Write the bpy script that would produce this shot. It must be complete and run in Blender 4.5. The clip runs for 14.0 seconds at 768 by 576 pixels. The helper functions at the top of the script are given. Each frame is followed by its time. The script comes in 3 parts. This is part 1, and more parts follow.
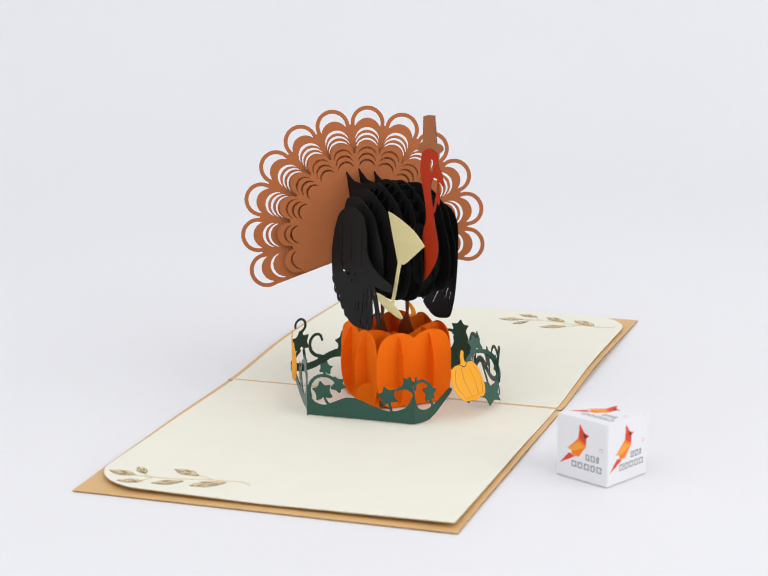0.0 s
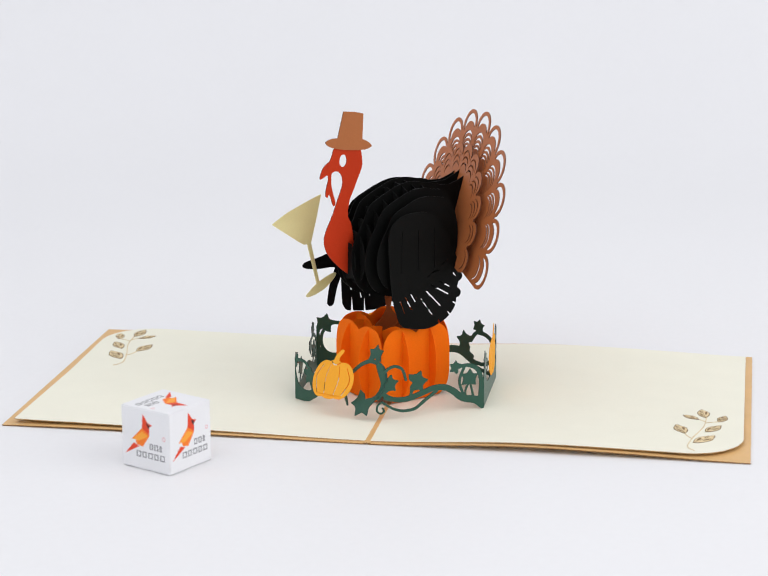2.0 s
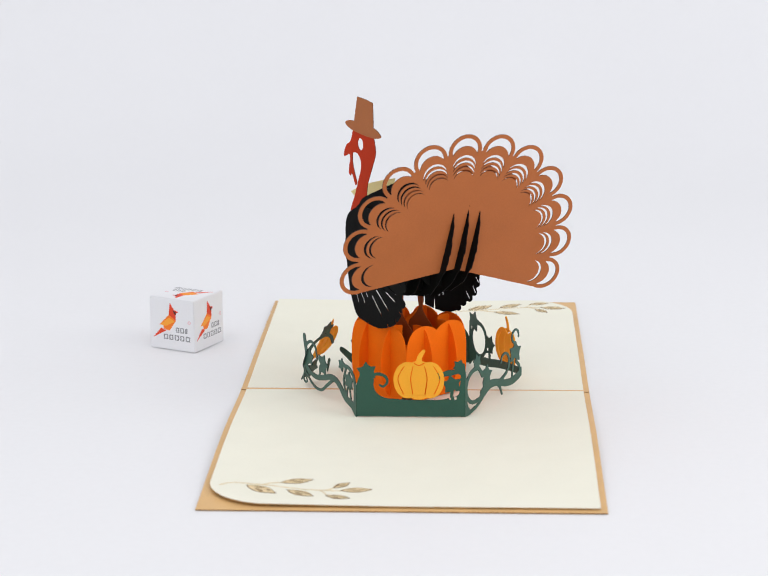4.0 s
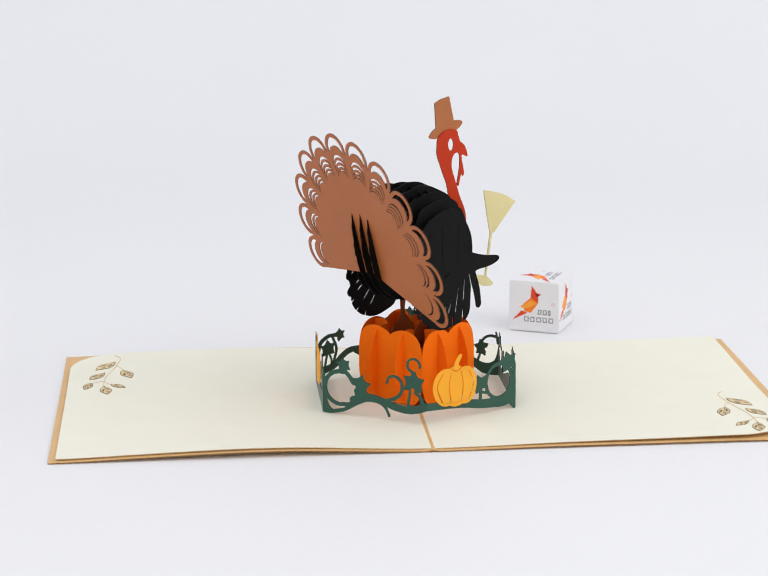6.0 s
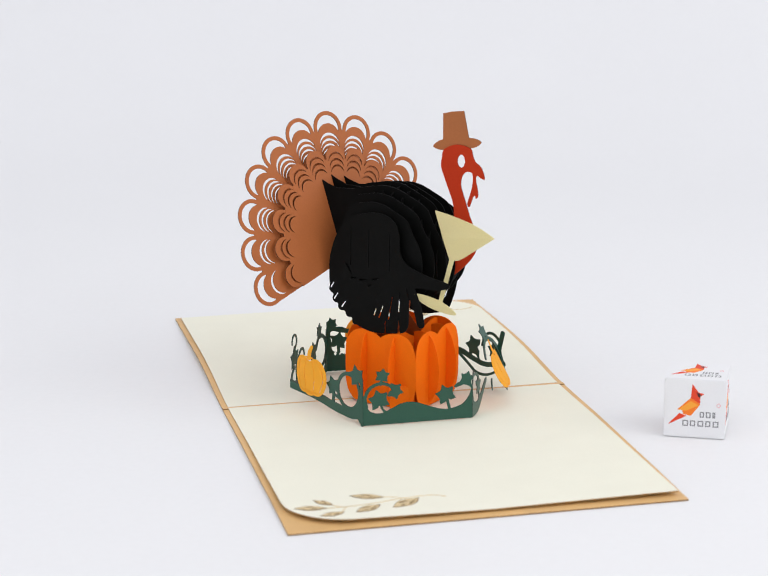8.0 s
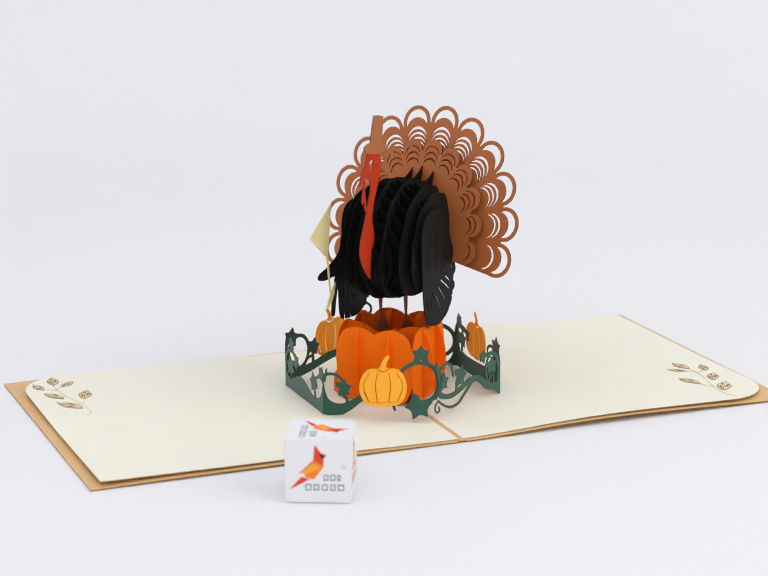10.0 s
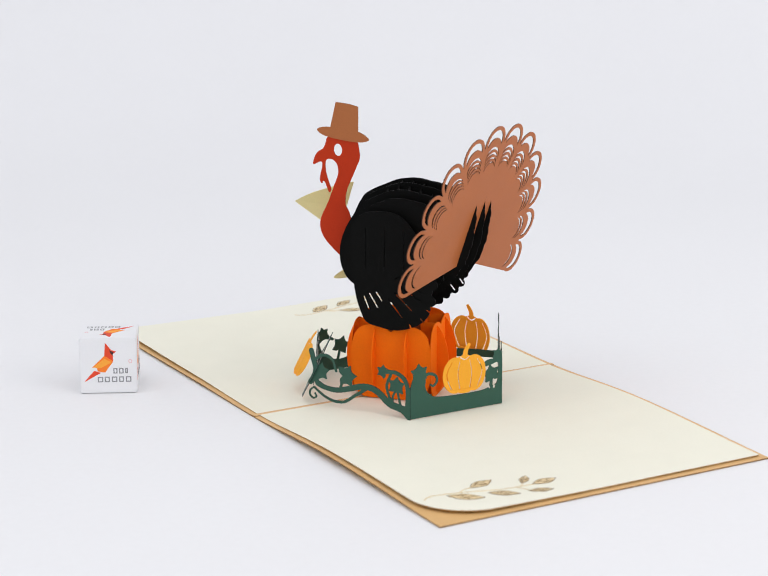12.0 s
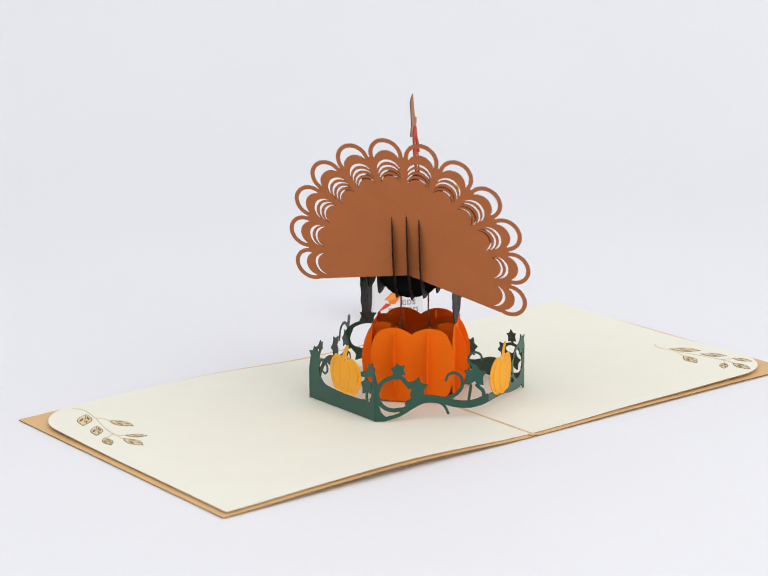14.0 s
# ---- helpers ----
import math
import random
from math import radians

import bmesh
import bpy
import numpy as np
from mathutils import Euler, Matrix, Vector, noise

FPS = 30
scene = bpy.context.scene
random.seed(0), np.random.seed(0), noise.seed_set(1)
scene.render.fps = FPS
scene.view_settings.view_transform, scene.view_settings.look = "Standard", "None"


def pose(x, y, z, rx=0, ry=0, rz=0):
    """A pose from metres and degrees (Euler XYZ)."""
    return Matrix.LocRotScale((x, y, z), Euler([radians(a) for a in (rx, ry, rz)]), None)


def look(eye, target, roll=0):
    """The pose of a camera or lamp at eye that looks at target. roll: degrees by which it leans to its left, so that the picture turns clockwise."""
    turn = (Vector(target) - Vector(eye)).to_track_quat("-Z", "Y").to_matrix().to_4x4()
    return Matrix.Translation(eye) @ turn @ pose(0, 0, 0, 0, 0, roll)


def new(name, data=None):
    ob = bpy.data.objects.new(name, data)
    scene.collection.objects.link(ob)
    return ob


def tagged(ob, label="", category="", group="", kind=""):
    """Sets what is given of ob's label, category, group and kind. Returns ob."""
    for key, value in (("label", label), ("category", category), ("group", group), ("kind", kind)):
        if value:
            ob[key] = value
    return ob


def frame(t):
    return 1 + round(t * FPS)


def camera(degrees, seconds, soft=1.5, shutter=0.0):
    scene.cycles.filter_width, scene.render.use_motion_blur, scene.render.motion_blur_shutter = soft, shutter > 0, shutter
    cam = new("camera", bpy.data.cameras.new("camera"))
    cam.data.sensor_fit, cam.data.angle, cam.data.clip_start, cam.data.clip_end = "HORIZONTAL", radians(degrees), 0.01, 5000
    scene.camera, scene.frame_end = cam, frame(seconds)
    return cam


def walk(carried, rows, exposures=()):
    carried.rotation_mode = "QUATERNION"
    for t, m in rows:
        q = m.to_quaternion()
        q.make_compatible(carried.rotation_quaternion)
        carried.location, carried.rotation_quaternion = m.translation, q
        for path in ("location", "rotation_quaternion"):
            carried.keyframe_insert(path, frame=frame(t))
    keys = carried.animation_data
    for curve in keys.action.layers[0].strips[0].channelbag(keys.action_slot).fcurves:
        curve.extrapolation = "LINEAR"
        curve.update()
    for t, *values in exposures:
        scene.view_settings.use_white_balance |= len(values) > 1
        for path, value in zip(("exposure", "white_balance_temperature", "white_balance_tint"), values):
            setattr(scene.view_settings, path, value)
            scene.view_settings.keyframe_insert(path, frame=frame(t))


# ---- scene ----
from mathutils.geometry import tessellate_polygon

# the camera stands still before a slow turntable
cam = camera(20.4, 14.0, soft=1.15, shutter=0.15)
cam.data.dof.use_dof, cam.data.dof.focus_distance, cam.data.dof.aperture_fstop = True, 0.95, 20.0
EYE = Vector((0.0, -0.9048, 0.2774))
AIM = EYE + Vector((-0.009275, 0.969393, -0.245340))
walk(cam, [(0.0, look(EYE, AIM, -0.28)), (14.0, look(EYE, AIM, -0.28))])

# the turn of the table in degrees, every half second
TURN0, RATE = 72.48, -41.01
DRIFT = {0.0: -0.2, 0.5: 0.4, 1.0: 0.69, 1.5: 0.8, 2.0: 0.3, 2.5: -0.1, 3.0: -0.14, 5.5: -0.46, 6.0: -0.6, 6.5: -0.3,
         7.0: -0.3, 7.5: -0.6, 8.0: -0.6, 8.5: 0.1, 11.0: 0.3, 11.5: 0.03, 12.0: 0.0, 12.5: -0.1, 13.0: 0.05, 13.5: 0.2, 14.0: 0.6}


def turn(t):
    return TURN0 + RATE * t + float(np.interp(t, list(DRIFT), list(DRIFT.values())))


# ---- light: a bright white studio with a large soft window-like source on the right ----
world = bpy.data.worlds.new("studio")
scene.world = world
world.use_nodes = True
world.node_tree.nodes["Background"].inputs[0].default_value = (0.915, 0.932, 1.0, 1)
world.node_tree.nodes["Background"].inputs[1].default_value = 0.925


def softbox(name, eye, target, w, h, power, color):
    d = bpy.data.lights.new(name, "AREA")
    d.shape, d.size, d.size_y, d.energy, d.color = "RECTANGLE", w, h, power, color
    ob = new(name, d)
    ob.matrix_world = look(eye, target)
    return ob


softbox("softbox_key", (1.10, -0.60, 0.75), (0, 0, 0.05), 1.4, 1.0, 6.5, (1.0, 0.978, 0.945))
# unseen fill lamp, added high at front left to brighten faces the key misses
softbox("fill_top", (-0.40, -0.55, 1.45), (0, 0, 0), 1.6, 1.6, 4.8, (1.0, 0.965, 0.91))
scene.view_settings.exposure = 0.0

# ---- materials ----


def material(name, color, rough=0.75, spec=0.3, vary=0.10, scale=900.0, bump=0.12, sheen=0.0, thin=0.0, coarse=60.0):
    m = bpy.data.materials.new(name)
    m.use_nodes = True
    n, l = m.node_tree.nodes, m.node_tree.links
    b = n["Principled BSDF"]
    b.inputs["Roughness"].default_value = rough
    b.inputs["Specular IOR Level"].default_value = spec
    if sheen:
        b.inputs["Sheen Weight"].default_value = sheen
        b.inputs["Sheen Roughness"].default_value = 0.4
    tc = n.new("ShaderNodeTexCoord")
    fine, big = n.new("ShaderNodeTexNoise"), n.new("ShaderNodeTexNoise")
    fine.inputs["Scale"].default_value, fine.inputs["Detail"].default_value = scale, 6
    big.inputs["Scale"].default_value, big.inputs["Detail"].default_value = coarse, 3
    for x in (fine, big):
        l.new(tc.outputs["Object"], x.inputs["Vector"])
    add = n.new("ShaderNodeMath")
    add.operation = "ADD"
    l.new(fine.outputs["Fac"], add.inputs[0])
    l.new(big.outputs["Fac"], add.inputs[1])
    rng = n.new("ShaderNodeMapRange")
    rng.inputs["From Min"].default_value, rng.inputs["From Max"].default_value = 0.6, 1.4
    rng.inputs["To Min"].default_value, rng.inputs["To Max"].default_value = 1 - vary, 1 + vary
    l.new(add.outputs[0], rng.inputs["Value"])
    mul = n.new("ShaderNodeVectorMath")
    mul.operation = "SCALE"
    mul.inputs[0].default_value = color
    l.new(rng.outputs["Result"], mul.inputs["Scale"])
    l.new(mul.outputs[0], b.inputs["Base Color"])
    bp = n.new("ShaderNodeBump")
    bp.inputs["Strength"].default_value, bp.inputs["Distance"].default_value = bump, 0.0004
    l.new(fine.outputs["Fac"], bp.inputs["Height"])
    l.new(bp.outputs[0], b.inputs["Normal"])
    if thin:
        out = n["Material Output"]
        tr, mix = n.new("ShaderNodeBsdfTranslucent"), n.new("ShaderNodeMixShader")
        mix.inputs[0].default_value = thin
        l.new(mul.outputs[0], tr.inputs["Color"])
        l.new(b.outputs[0], mix.inputs[1])
        l.new(tr.outputs[0], mix.inputs[2])
        l.new(mix.outputs[0], out.inputs["Surface"])
    return m


WHITE = material("white_sweep", (0.79, 0.79, 0.795), 0.6, 0.2, 0.015, 300, 0.03, coarse=4)
CREAM = material("cream_card", (0.815, 0.80, 0.675), 0.8, 0.2, 0.02, 1200, 0.08)
KRAFT = material("gold_kraft_card", (0.69, 0.43, 0.18), 0.5, 0.4, 0.10, 1500, 0.12)
LINE = material("cut_line_brown", (0.19, 0.115, 0.045), 0.7, 0.2, 0.3, 900)
GOLDLEAF = material("leaf_tan", (0.70, 0.56, 0.33), 0.6, 0.3, 0.3, 900)
BROWN = material("copper_brown_paper", (0.40, 0.117, 0.031), 0.5, 0.26, 0.08, 1500, 0.15, sheen=0.04)
HATTAN = material("hat_tan_paper", (0.385, 0.128, 0.041), 0.55, 0.22, 0.08, 1500, 0.15)
BLACK = material("black_paper", (0.0020, 0.0022, 0.0020), 0.62, 0.085, 0.25, 1500, 0.2, sheen=0.06)
RED = material("red_paper", (0.47, 0.034, 0.007), 0.6, 0.12, 0.08, 1500, 0.12)
ORANGE = material("orange_paper", (0.98, 0.18, 0.003), 0.7, 0.12, 0.05, 1500, 0.12, thin=0.12)
LEGBROWN = material("leg_brown_paper", (0.38, 0.08, 0.012), 0.65, 0.25, 0.1, 1500, thin=0.1)
YELLOW = material("yellow_orange_paper", (0.98, 0.49, 0.04), 0.65, 0.22, 0.05, 1500, 0.1, thin=0.26)
GREEN = material("dark_teal_paper", (0.019, 0.080, 0.053), 0.45, 0.36, 0.10, 1500, 0.15, sheen=0.15)
CHAMPAGNE = material("pale_yellow_paper", (0.82, 0.75, 0.43), 0.7, 0.3, 0.04, 1500, 0.1, thin=0.4)
BOXWHITE = material("box_white_card", (0.78, 0.78, 0.79), 0.5, 0.4, 0.02, 1200, 0.06)
INK = material("grey_ink", (0.24, 0.24, 0.25), 0.6, 0.3, 0.1)
BIRDRED = material("bird_red", (0.72, 0.06, 0.02), 0.6, 0.3, 0.05)
BIRDORANGE = material("bird_orange", (0.88, 0.20, 0.02), 0.6, 0.3, 0.05)
BIRDYELLOW = material("bird_amber", (0.90, 0.36, 0.04), 0.6, 0.3, 0.05)
MASK = material("bird_mask", (0.06, 0.02, 0.02), 0.6, 0.3, 0.05)
PINK = material("mark_pink", (0.78, 0.48, 0.50), 0.6, 0.3, 0.05)

# the laser leaves the cut edges of these papers browned
BURNT = {CREAM.name: material("burnt_cream_edge", (0.42, 0.25, 0.10), 0.8), KRAFT.name: material("burnt_kraft_edge", (0.24, 0.12, 0.04), 0.8),
         BROWN.name: material("burnt_brown_edge", (0.13, 0.05, 0.025), 0.7), HATTAN.name: material("burnt_tan_edge", (0.12, 0.05, 0.025), 0.7),
         RED.name: material("burnt_red_edge", (0.16, 0.02, 0.01), 0.7), GREEN.name: material("burnt_green_edge", (0.012, 0.03, 0.024), 0.7)}

# ---- paper cutting: a flat shape is a field (negative inside, millimetres), traced and given thickness ----
MM = 0.001


def smooth(pts, n=6, closed=True):
    p = np.array(pts, float)
    out = []
    m = len(p)
    for i in range(m if closed else m - 1):
        if closed:
            a, b, c, d = p[i - 1], p[i], p[(i + 1) % m], p[(i + 2) % m]
        else:
            a, b, c, d = p[max(i - 1, 0)], p[i], p[i + 1], p[min(i + 2, m - 1)]
        for k in range(n):
            t = k / n
            out.append(0.5 * (2 * b + (c - a) * t + (2 * a - 5 * b + 4 * c - d) * t * t + (3 * b - a - 3 * c + d) * t ** 3))
    if not closed:
        out.append(p[-1])
    return np.array(out)


def poly(pts):
    p = np.array(pts, float)

    def f(x, y):
        d = np.full(x.shape, 1e9)
        inside = np.zeros(x.shape, bool)
        for i in range(len(p)):
            a, b = p[i - 1], p[i]
            e = b - a
            q = np.clip(((x - a[0]) * e[0] + (y - a[1]) * e[1]) / max(e @ e, 1e-9), 0, 1)
            d = np.minimum(d, (x - a[0] - q * e[0]) ** 2 + (y - a[1] - q * e[1]) ** 2)
            if a[1] != b[1]:
                inside ^= ((a[1] > y) != (b[1] > y)) & (x < (b[0] - a[0]) * (y - a[1]) / (b[1] - a[1]) + a[0])
        return np.where(inside, -1, 1) * np.sqrt(d)
    return f


def blob(pts, n=6):
    return poly(smooth(pts, n))


def strip(base, top):
    """A band of paper: straight corners below, a smooth line above."""
    return poly([*base, *[tuple(p) for p in smooth(top, 5, False)]])


def stroke(pts, w0, w1=None, soft=True):
    p = smooth(pts, 6, False) if soft and len(pts) > 2 else np.array(pts, float)
    w1 = w0 if w1 is None else w1
    m = len(p) - 1

    def f(x, y):
        d = np.full(x.shape, 1e9)
        for i in range(m):
            a, b = p[i], p[i + 1]
            e = b - a
            q = np.clip(((x - a[0]) * e[0] + (y - a[1]) * e[1]) / max(e @ e, 1e-9), 0, 1)
            w = w0 + (w1 - w0) * (i + q) / m
            d = np.minimum(d, np.hypot(x - a[0] - q * e[0], y - a[1] - q * e[1]) - w / 2)
        return d
    return f


def disc(cx, cy, r, ry=None):
    ry = ry or r
    return lambda x, y: (np.hypot((x - cx) / r, (y - cy) / ry) - 1) * min(r, ry)


def ring(cx, cy, r, w, ry=None):
    k = disc(cx, cy, r, ry)
    return lambda x, y: np.abs(k(x, y)) - w / 2


def arc(cx, cy, r, a0, a1, w0, w1=None):
    n = max(4, int(abs(a1 - a0) / 15))
    return stroke([(cx + r * math.cos(radians(a0 + (a1 - a0) * i / n)), cy + r * math.sin(radians(a0 + (a1 - a0) * i / n))) for i in range(n + 1)], w0, w1, False)


def ivy(cx, cy, r, rot=90):
    """An ivy leaf: five pointed lobes with shallow notches and a heart-shaped foot."""
    ways = [(0, 1.0), (22, 0.66), (38, 0.66), (58, 0.96), (80, 0.62), (102, 0.62), (126, 0.88), (152, 0.56), (180, 0.26)]
    ring_ = ways + [(360 - a, k) for a, k in ways[-2:0:-1]]
    return poly([(cx + r * k * math.cos(radians(a + rot)), cy + r * k * math.sin(radians(a + rot))) for a, k in ring_])


def join(*fs):
    def f(x, y):
        d = fs[0](x, y)
        for g in fs[1:]:
            d = np.minimum(d, g(x, y))
        return d
    return f


def cut(f, *holes):
    h = join(*holes)
    return lambda x, y: np.maximum(f(x, y), -h(x, y))


def both(f, g):
    return lambda x, y: np.maximum(f(x, y), g(x, y))


def trace(f, box, step):
    """The closed outlines of a field, in millimetres."""
    x0, y0, x1, y1 = box
    nx, ny = int((x1 - x0) / step) + 3, int((y1 - y0) / step) + 3
    xs, ys = x0 - step + step * np.arange(nx), y0 - step + step * np.arange(ny)
    X, Y = np.meshgrid(xs, ys, indexing="ij")
    F = f(X, Y)
    F[0, :] = F[-1, :] = 1
    F[:, 0] = F[:, -1] = 1
    F = np.where(np.abs(F) < 1e-6, 1e-6, F)
    S = F < 0
    code = S[:-1, :-1] * 1 + S[1:, :-1] * 2 + S[1:, 1:] * 4 + S[:-1, 1:] * 8
    turns = {1: [(3, 0)], 2: [(0, 1)], 3: [(3, 1)], 4: [(1, 2)], 5: [(3, 0), (1, 2)], 6: [(0, 2)], 7: [(3, 2)], 8: [(2, 3)],
             9: [(2, 0)], 10: [(0, 1), (2, 3)], 11: [(2, 1)], 12: [(1, 3)], 13: [(1, 0)], 14: [(0, 3)]}
    nxt, place = {}, {}

    def edge(i, j, k):
        key = ((i, j, 0), (i + 1, j, 1), (i, j + 1, 0), (i, j, 1))[k]
        if key not in place:
            a, b, o = key
            fa, fb = F[a, b], (F[a, b + 1] if o else F[a + 1, b])
            q = fa / (fa - fb)
            place[key] = (xs[a] + (0 if o else q * step), ys[b] + (q * step if o else 0))
        return key
    for i, j in np.argwhere((code > 0) & (code < 15)):
        for a, b in turns[int(code[i, j])]:
            nxt.setdefault(edge(i, j, a), []).append(edge(i, j, b))
    loops = []
    while nxt:
        k = next(iter(nxt))
        loop, cur = [], k
        while cur in nxt:
            loop.append(place[cur])
            follow = nxt[cur]
            n = follow.pop()
            if not follow:
                del nxt[cur]
            cur = n
        if len(loop) > 7:
            loops.append(loop)
    return loops


def thinned(loop, tol):
    p = np.array(loop)
    keep = np.zeros(len(p), bool)
    half = len(p) // 2
    keep[[0, half]] = True
    todo = [(0, half), (half, len(p))]
    q = np.vstack([p, p[:1]])
    while todo:
        a, b = todo.pop()
        if b - a < 2:
            continue
        e = q[b] - q[a]
        r = q[a + 1:b] - q[a]
        L = np.hypot(*e)
        d = np.abs(r[:, 0] * e[1] - r[:, 1] * e[0]) / L if L > 1e-9 else np.hypot(r[:, 0], r[:, 1])
        k = int(d.argmax())
        if d[k] > tol:
            keep[a + 1 + k] = True
            todo += [(a, a + 1 + k), (a + 1 + k, b)]
    return p[keep]


def paper(name, f, box, thick=0.35, step=0.3, tol=0.03, bend=None):
    """A mesh of cut paper in its local xy plane. bend(x, y) gives the height of the sheet, all in millimetres."""
    loops = [thinned(k, tol) for k in trace(f, box, step)]
    loops = [k for k in loops if len(k) > 2]
    areas = [0.5 * float(np.sum(k[:, 0] * np.roll(k[:, 1], -1) - k[:, 1] * np.roll(k[:, 0], -1))) for k in loops]
    most = max(areas, key=abs)
    # crumbs cut loose fall away
    loops = [k for k, a in zip(loops, areas) if a * most < 0 or abs(a) > 0.03 * abs(most)]
    flat = np.vstack(loops)
    # each outer loop is filled together with the holes that lie in it
    start = np.concatenate([[0], np.cumsum([len(k) for k in loops])])
    areas = [0.5 * float(np.sum(k[:, 0] * np.roll(k[:, 1], -1) - k[:, 1] * np.roll(k[:, 0], -1))) for k in loops]
    outers = sorted((i for i, a in enumerate(areas) if a * most > 0), key=lambda i: abs(areas[i]))
    inside = {i: poly(loops[i]) for i in outers}
    owner = {i: [i] for i in outers}
    for i, a in enumerate(areas):
        if a * most < 0:
            home = next((o for o in outers if abs(areas[o]) > abs(a) and inside[o](loops[i][:1, 0], loops[i][:1, 1])[0] < 0), None)
            if home is not None:
                owner[home].append(i)
    tris = []
    for group in owner.values():
        ids = [v for i in group for v in range(start[i], start[i + 1])]
        tris += [tuple(ids[v] for v in tri) for tri in tessellate_polygon([[Vector((x, y, 0)) for x, y in loops[i]] for i in group])]
    n, h = len(flat), thick / 2
    lift = [bend(x, y) if bend else 0.0 for x, y in flat]
    verts = [(x * MM, y * MM, (z + h) * MM) for (x, y), z in zip(flat, lift)] + [(x * MM, y * MM, (z - h) * MM) for (x, y), z in zip(flat, lift)]
    faces = []
    for a, b, c in tris:
        A, B, C = flat[a], flat[b], flat[c]
        if (B[0] - A[0]) * (C[1] - A[1]) - (B[1] - A[1]) * (C[0] - A[0]) < 0:
            b, c = c, b
        faces += [(a, b, c), (a + n, c + n, b + n)]
    s = 0
    for k in loops:
        m = len(k)
        for i in range(m):
            j = (i + 1) % m
            faces.append((s + i, s + i + n, s + j + n, s + j))
        s += m
    me = bpy.data.meshes.new(name)
    me.from_pydata(verts, [], faces)
    for p in me.polygons:
        p.material_index = 1 if len(p.vertices) == 4 else 0
    me.validate()
    bm = bmesh.new()
    bm.from_mesh(me)
    bmesh.ops.recalc_face_normals(bm, faces=bm.faces)
    bm.to_mesh(me)
    bm.free()
    return me


def part(name, data, mat, parent, m=None, label=""):
    """Links a mesh (or a bmesh) as one object under a thing or a part."""
    if isinstance(data, bmesh.types.BMesh):
        me = bpy.data.meshes.new(name)
        data.to_mesh(me)
        data.free()
        data = me
    if not data.materials:
        data.materials.append(mat)
        data.materials.append(BURNT.get(mat.name, mat))
    ob = new(name, data)
    if parent:
        ob.parent = parent
    if m is not None:
        ob.matrix_basis = m
    return tagged(ob, label)


def frame_of(o, ex, ey):
    """A pose with its local x and y along ex and ey, at o in millimetres."""
    ex = Vector(ex).normalized()
    ey = (Vector(ey) - ex * Vector(ey).dot(ex)).normalized()
    ez = ex.cross(ey)
    m = Matrix((ex, ey, ez)).transposed().to_4x4()
    m.translation = Vector(o) * MM
    return m


# ---- the white sweep: floor and back in one sheet ----
def sweep():
    bm = bmesh.new()
    prof = [(-3.0, 0), (-1.0, 0), (0.2, 0), (0.45, 0)]
    prof += [(0.45 + 0.7 * math.sin(radians(a)), 0.7 - 0.7 * math.cos(radians(a))) for a in range(6, 91, 6)] + [(1.15, 2.4)]
    rows = [[bm.verts.new((x, y, z)) for x in (-3, -1, 1, 3)] for y, z in prof]
    for a, b in zip(rows, rows[1:]):
        for i in range(3):
            bm.faces.new((a[i], a[i + 1], b[i + 1], b[i])).smooth = True
    ob = part("backdrop", bm, WHITE, None)
    return tagged(ob, "seamless white studio sweep of floor and back", "backdrop", kind="structure")


sweep()

# ---- the pop-up card ----
card = new("pop_up_card")
tagged(card, "open pop-up greeting card with a paper turkey on an orange pumpkin", "greeting card")
EDGE_X0, EDGE_X1, EDGE_Y0, EDGE_Y1, FOLD = -160.7, 151.7, -72.7, 81.9, -3.8


